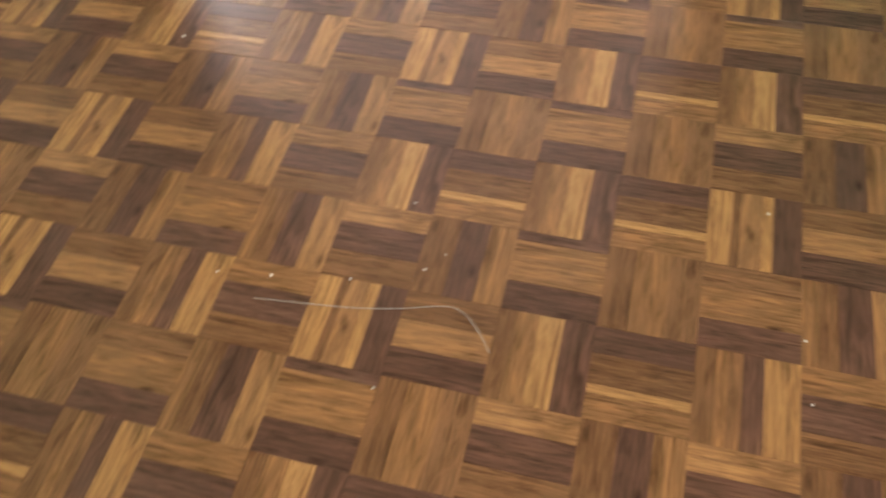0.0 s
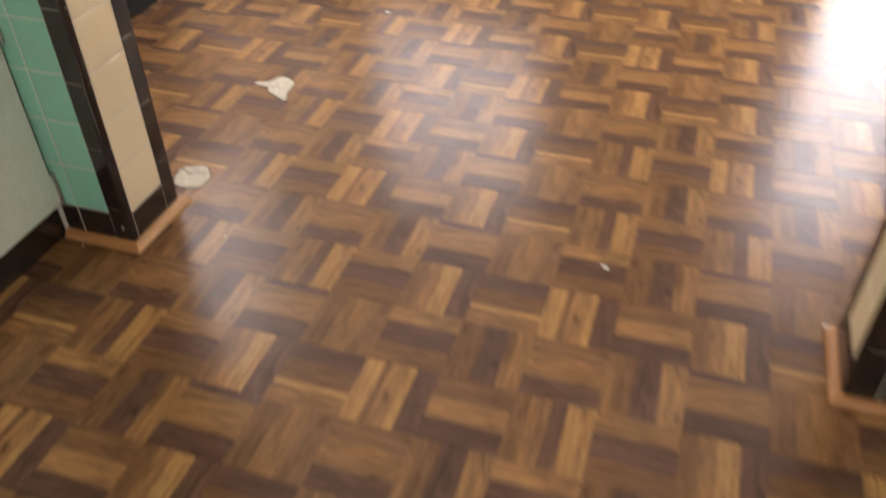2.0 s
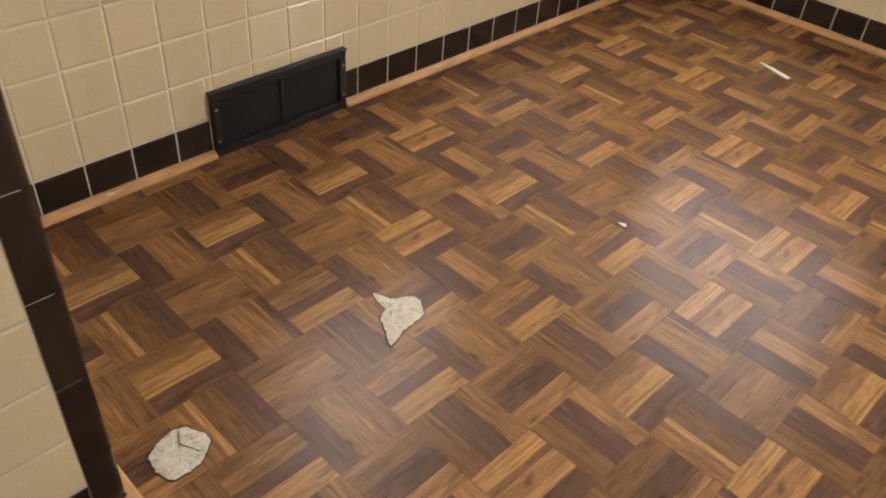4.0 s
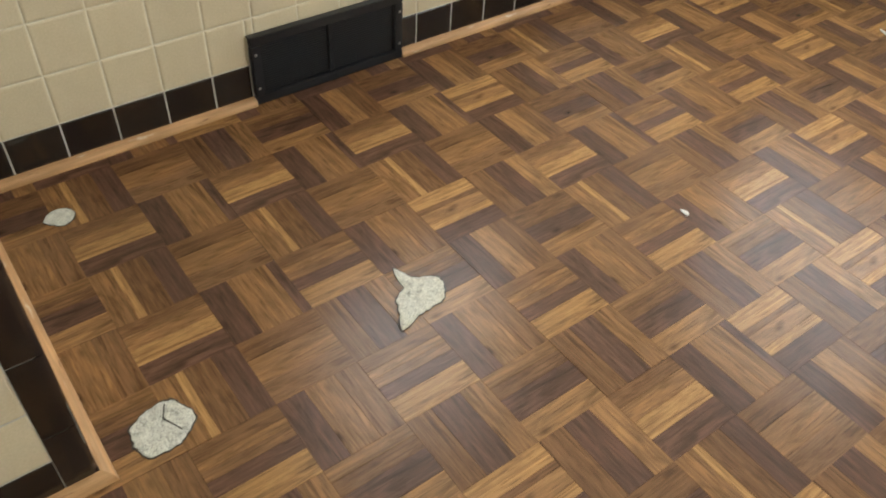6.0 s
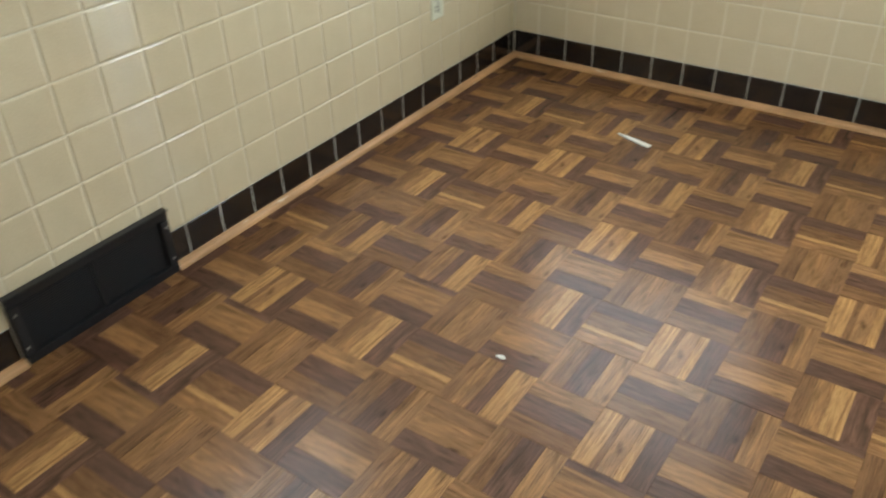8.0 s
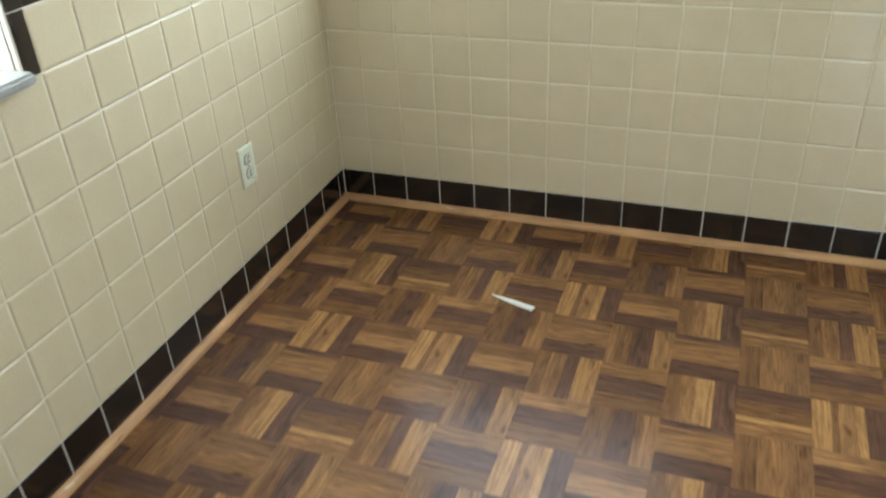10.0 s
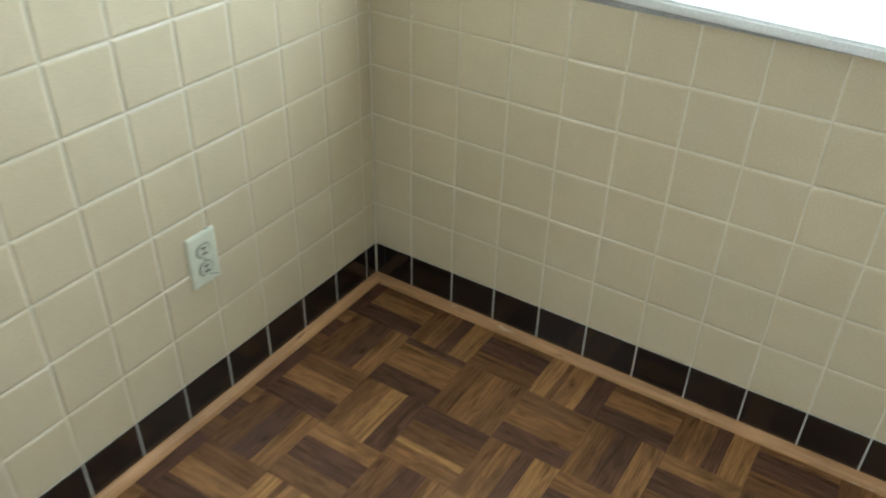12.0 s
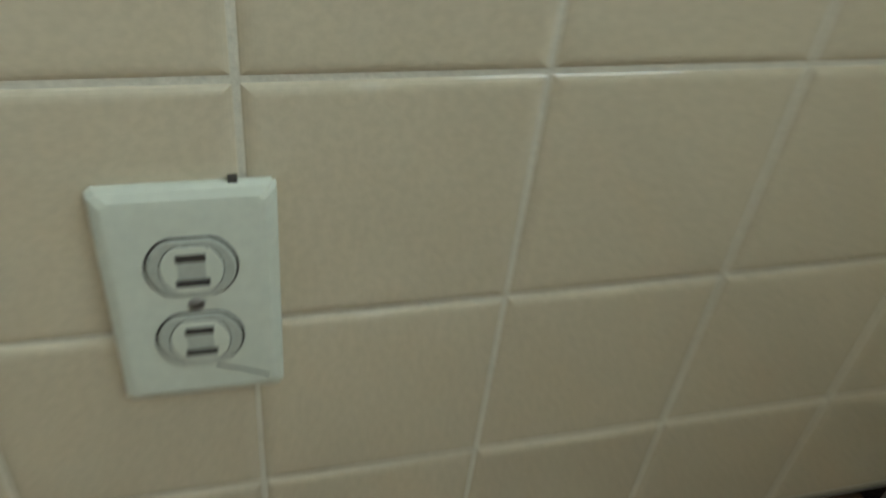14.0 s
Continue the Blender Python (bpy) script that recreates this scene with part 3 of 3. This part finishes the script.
def outlet():
    """Duplex outlet; x along the wall, y up, z out of the wall."""
    root = tagged(new("wall_outlet"), "old ivory plastic duplex wall outlet with a cracked cover plate", "outlet")
    root.matrix_basis = Matrix.Translation((0.0005, -0.520, 0.3565)) @ plane_basis((1, 0, 0)).to_4x4()
    w, h = 0.0335, 0.0555
    bm = bmesh.new()
    rings = []
    for inset, z in ((0, 0), (0, 0.002), (0.0012, 0.0042), (0.0045, 0.0058), (0.007, 0.006)):
        rings.append([bm.verts.new((sx * (w - inset), sy * (h - inset), z)) for sx, sy in ((-1, -1), (1, -1), (1, 1), (-1, 1))])
    for a, b in zip(rings, rings[1:]):
        for i in range(4):
            bm.faces.new((a[i], a[(i + 1) % 4], b[(i + 1) % 4], b[i]))
    bm.faces.new(rings[-1])
    bmesh.ops.bevel(bm, geom=[e for e in bm.edges if abs(e.verts[0].co.z - e.verts[1].co.z) > 0.0005], offset=0.0015, segments=2, affect="EDGES")
    part("cover_plate", bm, PLATE, root)
    for side in (-1, 1):
        y = side * 0.0193
        # grey face paints in the shading round the inner face
        rec = part("receptacle", oval(bmesh.new(), 0.0168, 0.0165, 0.0, 0.0074), PLATESHADE, root, "receptacle face, greyed for the shading in its recess", at=Matrix.Translation((0, y, 0)))
        # thin dark outlines round the receptacle and its inner face
        part("gap_ring", oval(bmesh.new(), 0.0182, 0.0178, 0.0, 0.0064), SLOT, root, "dark gap round the receptacle", at=Matrix.Translation((0, y, 0)))
        part("inner_rim", oval(bmesh.new(), 0.0126, 0.0142, 0.0, 0.0077), SLOT, rec, "thin dark inner rim")
        part("inner_face", oval(bmesh.new(), 0.0121, 0.0137, 0.0, 0.0080), PLATE, rec)
        for dy, wide in ((0.0062, 0.0056), (-0.0062, 0.0064)):
            part("slot", boxed(-wide, wide, dy - 0.0017, dy + 0.0017, 0.006, 0.0084), SLOT, rec, "dark blade slot")
        # grey block paints in the shading between the slots
        part("slot", boxed(-0.0052, 0.0052, -0.0046, 0.0046, 0.006, 0.0081), PLATESHADE, rec, "bridge coloured as the grey shading between the slots")
    bm = bmesh.new()
    bmesh.ops.create_uvsphere(bm, u_segments=14, v_segments=8, radius=0.0034)
    bmesh.ops.scale(bm, vec=(1, 1, 0.35), verts=bm.verts)
    screw = part("screw", bm, STEEL, root, "dull metal screw", True, Matrix.Translation((0, 0, 0.0062)))
    part("screw_slot", boxed(-0.0028, 0.0028, -0.0004, 0.0004, 0.0006, 0.0014), SLOT, screw, at=pose(0, 0, 0, 0, 0, 25))
    bm = bmesh.new()
    pts = [(0.005, -0.0362), (0.013, -0.0395), (0.021, -0.0432), (0.027, -0.0465)]
    for (ax, ay), (bx, by) in zip(pts, pts[1:]):
        vs = [bm.verts.new(v) for v in ((ax, ay - 0.0006, 0.00608), (bx, by - 0.0006, 0.00608), (bx, by + 0.0006, 0.00608), (ax, ay + 0.0006, 0.00608))]
        bm.faces.new(vs)
    part("crack", bm, SLOT, root, "hairline crack in the plate")
    part("broken_gap", boxed(0.016, 0.0195, h - 0.001, h + 0.0018, 0.0, 0.0026), SLOT, root, "dark gap above the plate")
    return root


outlet()


QS = (0.95, 0.84, 0.72, 0.6, 0.48, 0.36, 0.24, 0.12)


def torn_patch(name, cx, cy, radii, label, turn=0.0, tail=None):
    """Bare pale underlay showing where the vinyl has torn away; radii go round it at even steps."""
    bm = bmesh.new()
    n = len(radii) * 5
    outer, inner = [], []
    for i in range(n):
        f = i / n * len(radii)
        k = int(f)
        s = f - k
        r = radii[k] * (1 - s) + radii[(k + 1) % len(radii)] * s
        a = 2 * math.pi * i / n + turn
        r *= 1 + 0.09 * noise.noise(Vector((math.cos(a) * 4 + cx * 9, math.sin(a) * 4, cy * 7)))
        outer.append(bm.verts.new((r * math.cos(a), r * math.sin(a), 0.0005)))
        row = []
        for q in QS:
            x, y = r * q * math.cos(a), r * q * math.sin(a)
            z = 0.0024 + 0.0016 * noise.noise(Vector((x * 80, y * 80, cx))) + 0.0011 * noise.noise(Vector((x * 260, y * 260, cy)))
            row.append(bm.verts.new((x, y, max(0.0009, z))))
        inner.append(row)
    top = bm.verts.new((0, 0, 0.0026))
    for i in range(n):
        j = (i + 1) % n
        bm.faces.new((outer[i], outer[j], inner[j][0], inner[i][0]))
        for k in range(len(QS) - 1):
            bm.faces.new((inner[i][k], inner[j][k], inner[j][k + 1], inner[i][k + 1]))
        bm.faces.new((inner[i][-1], inner[j][-1], top))
    rim = bmesh.new()
    ring = []
    for i, v in enumerate(outer):
        f = 1.015 + 0.10 * max(0.0, noise.noise(Vector((v.co.x * 45 + 3, v.co.y * 45, cy)))) + random.uniform(0, 0.02)
        ring.append((rim.verts.new((v.co.x * f, v.co.y * f, 0.0006)), rim.verts.new((v.co.x * (f - 0.02), v.co.y * (f - 0.02), 0.0017)), rim.verts.new((v.co.x * 0.965, v.co.y * 0.965, 0.0013))))
    for i in range(n):
        j = (i + 1) % n
        for k in (0, 1):
            rim.faces.new((ring[i][k], ring[j][k], ring[j][k + 1], ring[i][k + 1]))
    ob = part(name, bm, SUBFLOOR, None, "")
    ob.matrix_basis = pose(cx, cy, 0.0)
    part("torn_edge", rim, TORN, ob, "dark ragged edge of the torn vinyl")
    return tagged(ob, label, "floor patch")


torn_patch("torn_floor_patch", 0.748, -2.165, [0.039, 0.039, 0.044, 0.049, 0.052, 0.058, 0.064, 0.058, 0.048, 0.052, 0.09, 0.036, 0.036, 0.04, 0.046, 0.05, 0.060, 0.095, 0.049, 0.041], "ragged pale patch where the vinyl is torn off the floor")
torn_patch("torn_floor_patch", 0.752, -2.676, [0.047, 0.047, 0.045, 0.047, 0.053, 0.055, 0.052, 0.052, 0.055, 0.052, 0.046, 0.045, 0.045, 0.048, 0.049, 0.05, 0.051, 0.058, 0.056, 0.049], "pale cracked patch of bare underlay by the wall end")
torn_patch("torn_floor_patch", 0.160, -2.648, [0.03, 0.028, 0.03, 0.03, 0.026, 0.027, 0.03, 0.024], "small pale bare spot in the vinyl floor")
for ax, ay, bx, by in ((0.712, -2.655, 0.738, -2.668), (0.738, -2.668, 0.775, -2.650)):
    d = Vector((bx - ax, by - ay, 0))
    bm = boxed(0, d.length, -0.0011, 0.0011, 0.0025, 0.0042, 0.0004)
    crack = part("underlay_crack", bm, SLOT, None)
    tagged(crack, "dark crack in the bare underlay", "crack")
    crack.matrix_basis = pose(ax, ay, 0, 0, 0, math.degrees(math.atan2(d.y, d.x)))


def chip(x, y, long, wide, turn, label):
    bm = bmesh.new()
    n = 9
    for z in (0.0006, 0.0026):
        ring = []
        for i in range(n):
            a = 2 * math.pi * i / n
            r = 1 + 0.3 * noise.noise(Vector((i * 1.7, x * 11, y * 5)))
            ring.append(bm.verts.new((long / 2 * r * math.cos(a), wide / 2 * r * math.sin(a), z + 0.0015 * math.sin(a * 2))))
        if z > 0.001:
            for i in range(n):
                bm.faces.new((low[i], low[(i + 1) % n], ring[(i + 1) % n], ring[i]))
            bm.faces.new(ring)
        else:
            bm.faces.new(ring)
        low = ring
    ob = part("paint_chip", bm, CHIP)
    ob.matrix_basis = pose(x, y, 0, 0, 0, turn)
    return tagged(ob, label, "paint chip")


chip(0.868, -1.546, 0.026, 0.010, 5, "small white paint chip lying on the floor")
chip(1.834, -2.719, 0.018, 0.009, -30, "small white paint chip lying on the floor")
for x, y, s in ((2.443, -3.799, .006), (2.503, -4.034, .007), (1.251, -3.572, .008), (1.881, -4.257, .007), (1.654, -4.099, .009), (1.786, -4.077, .005), (1.928, -3.997, .004), (1.902, -4.033, .006), (2.513, -4.139, .005), (1.850, -3.901, .004), (1.562, -4.111, .005), (0.658, -3.003, .006), (0.961, -2.874, .005)):
    tagged(chip(x, y, s * 0.65, s * 0.4, x * 700, "tiny pale crumb of debris on the floor"), category="debris", group="crumbs on the floor").name = "crumb"
chip(2.304, -2.775, 0.022, 0.014, 20, "white chip at the end of the moulding")

bm = bmesh.new()
long = 0.126
pts = [(0, -0.001), (0.03, -0.0065), (0.085, -0.0095), (long, -0.0085), (long, 0.0085), (0.06, 0.007), (0.0, 0.001)]
lo, hi = [[bm.verts.new((x, y, z + 0.0006 * math.sin(x * 40))) for x, y in pts] for z in (0.0008, 0.0045)]
bm.faces.new(lo), bm.faces.new(hi)
for i in range(len(pts)):
    j = (i + 1) % len(pts)
    bm.faces.new((lo[i], lo[j], hi[j], hi[i]))
shim = tagged(part("wood_shim", bm, CHIP), "thin pointed white wooden shim lying on the floor", "shim")
shim.matrix_basis = pose(0.637, -0.424, 0, 0, 0, -16)

cu = bpy.data.curves.new("thread", "CURVE")
cu.dimensions, cu.bevel_depth, cu.bevel_resolution = "3D", 0.0006, 1
sp = cu.splines.new("NURBS")
thread = [(1.642, -4.146), (1.719, -4.139), (1.803, -4.131), (1.866, -4.118), (1.910, -4.106), (1.962, -4.088), (1.991, -4.101), (2.018, -4.129), (2.039, -4.160)]

sp.points.add(len(thread) - 1)
for p, (x, y) in zip(sp.points, thread):
    p.co = (x, y, 0.0012, 1)
sp.use_endpoint_u = True
cu.materials.append(THREADM)
thread_ob = tagged(new("thread", cu), "fine white thread lying curved on the floor", "thread")

bm = bmesh.new()
bmesh.ops.create_uvsphere(bm, u_segments=10, v_segments=6, radius=0.004)
bmesh.ops.scale(bm, vec=(1, 0.4, 1), verts=bm.verts)
tagged(part("nail_head", bm, STEEL, wall_part_w, "shiny nail head in the dark edge tile", True, Matrix.Translation((0.762, FRONTY - 0.0004, 0.055))))

# ---- vinyl floor tiles, each printed with two by two parquet squares ----
TX, TY = 0.306, 0.3145
PRINTS = {
    # fingers of each square: share of the width and tone; upright squares west to east, level ones north to south
    "A": {"LL": ((.26, 3), (.09, 1), (.22, 2), (.13, 3), (.30, 0)), "LR": ((.34, 1), (.32, 2), (.34, 0)), "UL": ((.28, 2), (.38, 0), (.34, 1)), "UR": ((.36, 1), (.33, 0), (.31, 2))},
    "B": {"LL": ((.20, 1), (.22, 2), (.26, 3), (.32, 0)), "LR": ((.30, 0), (.33, 1), (.10, 3), (.27, 2)), "UL": ((.13, 0), (.27, 2), (.25, 2), (.35, 0)), "UR": ((.30, 1), (.36, 2), (.34, 1))},
    "C": {"LL": ((.20, 1), (.12, 2), (.14, 1), (.20, 0), (.34, 3)), "LR": ((.30, 2), (.38, 0), (.32, 1)), "UL": ((.30, 1), (.37, 2), (.33, 0)), "UR": ((.17, 2), (.19, 1), (.33, 0), (.31, 2))},
}


def print_mesh(kind):
    bm = bmesh.new()
    uvs = bm.loops.layers.uv.new("UVMap")
    g, sx, sy = 0.0003, TX / 2, TY / 2
    count = 0
    for spot, fingers in PRINTS[kind].items():
        ox, oy = (sx if spot[1] == "R" else 0), (sy if spot[0] == "U" else 0)
        upright = spot in ("LL", "UR")
        at = 0.0
        for share, tone in fingers:
            if upright:
                a, b, c, d = ox + at * sx, ox + (at + share) * sx, oy, oy + sy
            else:
                a, b, c, d = ox, ox + sx, oy + (1 - at - share) * sy, oy + (1 - at) * sy
            at += share
            lo = [bm.verts.new((x, y, -0.0006)) for x, y in ((a, c), (b, c), (b, d), (a, d))]
            hi = [bm.verts.new((x, y, 0.0)) for x, y in ((a + g, c + g), (b - g, c + g), (b - g, d - g), (a + g, d - g))]
            faces = [bm.faces.new(hi)] + [bm.faces.new((lo[i], lo[(i + 1) % 4], hi[(i + 1) % 4], hi[i])) for i in range(4)]
            count += 1
            for f in faces:
                f.material_index = tone
                for lp in f.loops:
                    x, y, _ = lp.vert.co
                    lp[uvs].uv = ((y, x) if upright else (x, y))
                    lp[uvs].uv += Vector((count * 0.37 + (ord(kind) - 64) * 0.19, count * 0.23))
    # skirt of the tile
    g2 = 0.0006
    lo = [bm.verts.new((x, y, -0.003)) for x, y in ((g2, g2), (TX - g2, g2), (TX - g2, TY - g2), (g2, TY - g2))]
    hi = [bm.verts.new((x, y, -0.0006)) for x, y in ((g2, g2), (TX - g2, g2), (TX - g2, TY - g2), (g2, TY - g2))]
    for i in range(4):
        bm.faces.new((lo[i], lo[(i + 1) % 4], hi[(i + 1) % 4], hi[i]))
    return mesh_of("floor_tile", bm, TONES)


PRINTMESH = {k: print_mesh(k) for k in "ABC"}
# print of each tile, row by row from the north wall; the first column starts at the west wall
LAYOUT = [
    "............",
    ".CACBC......",
    ".BCABC......",
    ".AACBA......",
    ".BCAB.......",
    ".CCBAB......",
    ".ABCAB......",
    ".BACBA......",
    "CBCCABCA....",
    "..BCABCC....",
    "..CCCBAB....",
    "...CBACBA...",
    "....BCABB...",
    "....ACBBA...",
    "....ACABC...",
    ".....CBA....",
    "............",
    "............",
]
for m in range(-2, 19):
    for a in range(-4, 8):
        x, y = 1.121 + a * TX, -0.459 - m * TY
        if x > EAST or y > 0 or x + TX < 0.0 or y + TY < SOUTH or (x + TX < 0.57 and y + TY < FRONTY):
            continue
        row = LAYOUT[m + 2] if m + 2 < len(LAYOUT) else ""
        kind = row[a + 4] if a + 4 < len(row) else "."
        if kind not in "ABC":
            kind = random.choice("ABC")
        tile = new("floor_tile", PRINTMESH[kind])
        tile.parent = floor
        tile.matrix_basis = pose(x, y, random.uniform(-0.00025, 0.00025), random.gauss(0, 0.03), random.gauss(0, 0.03), random.gauss(0, 0.08))
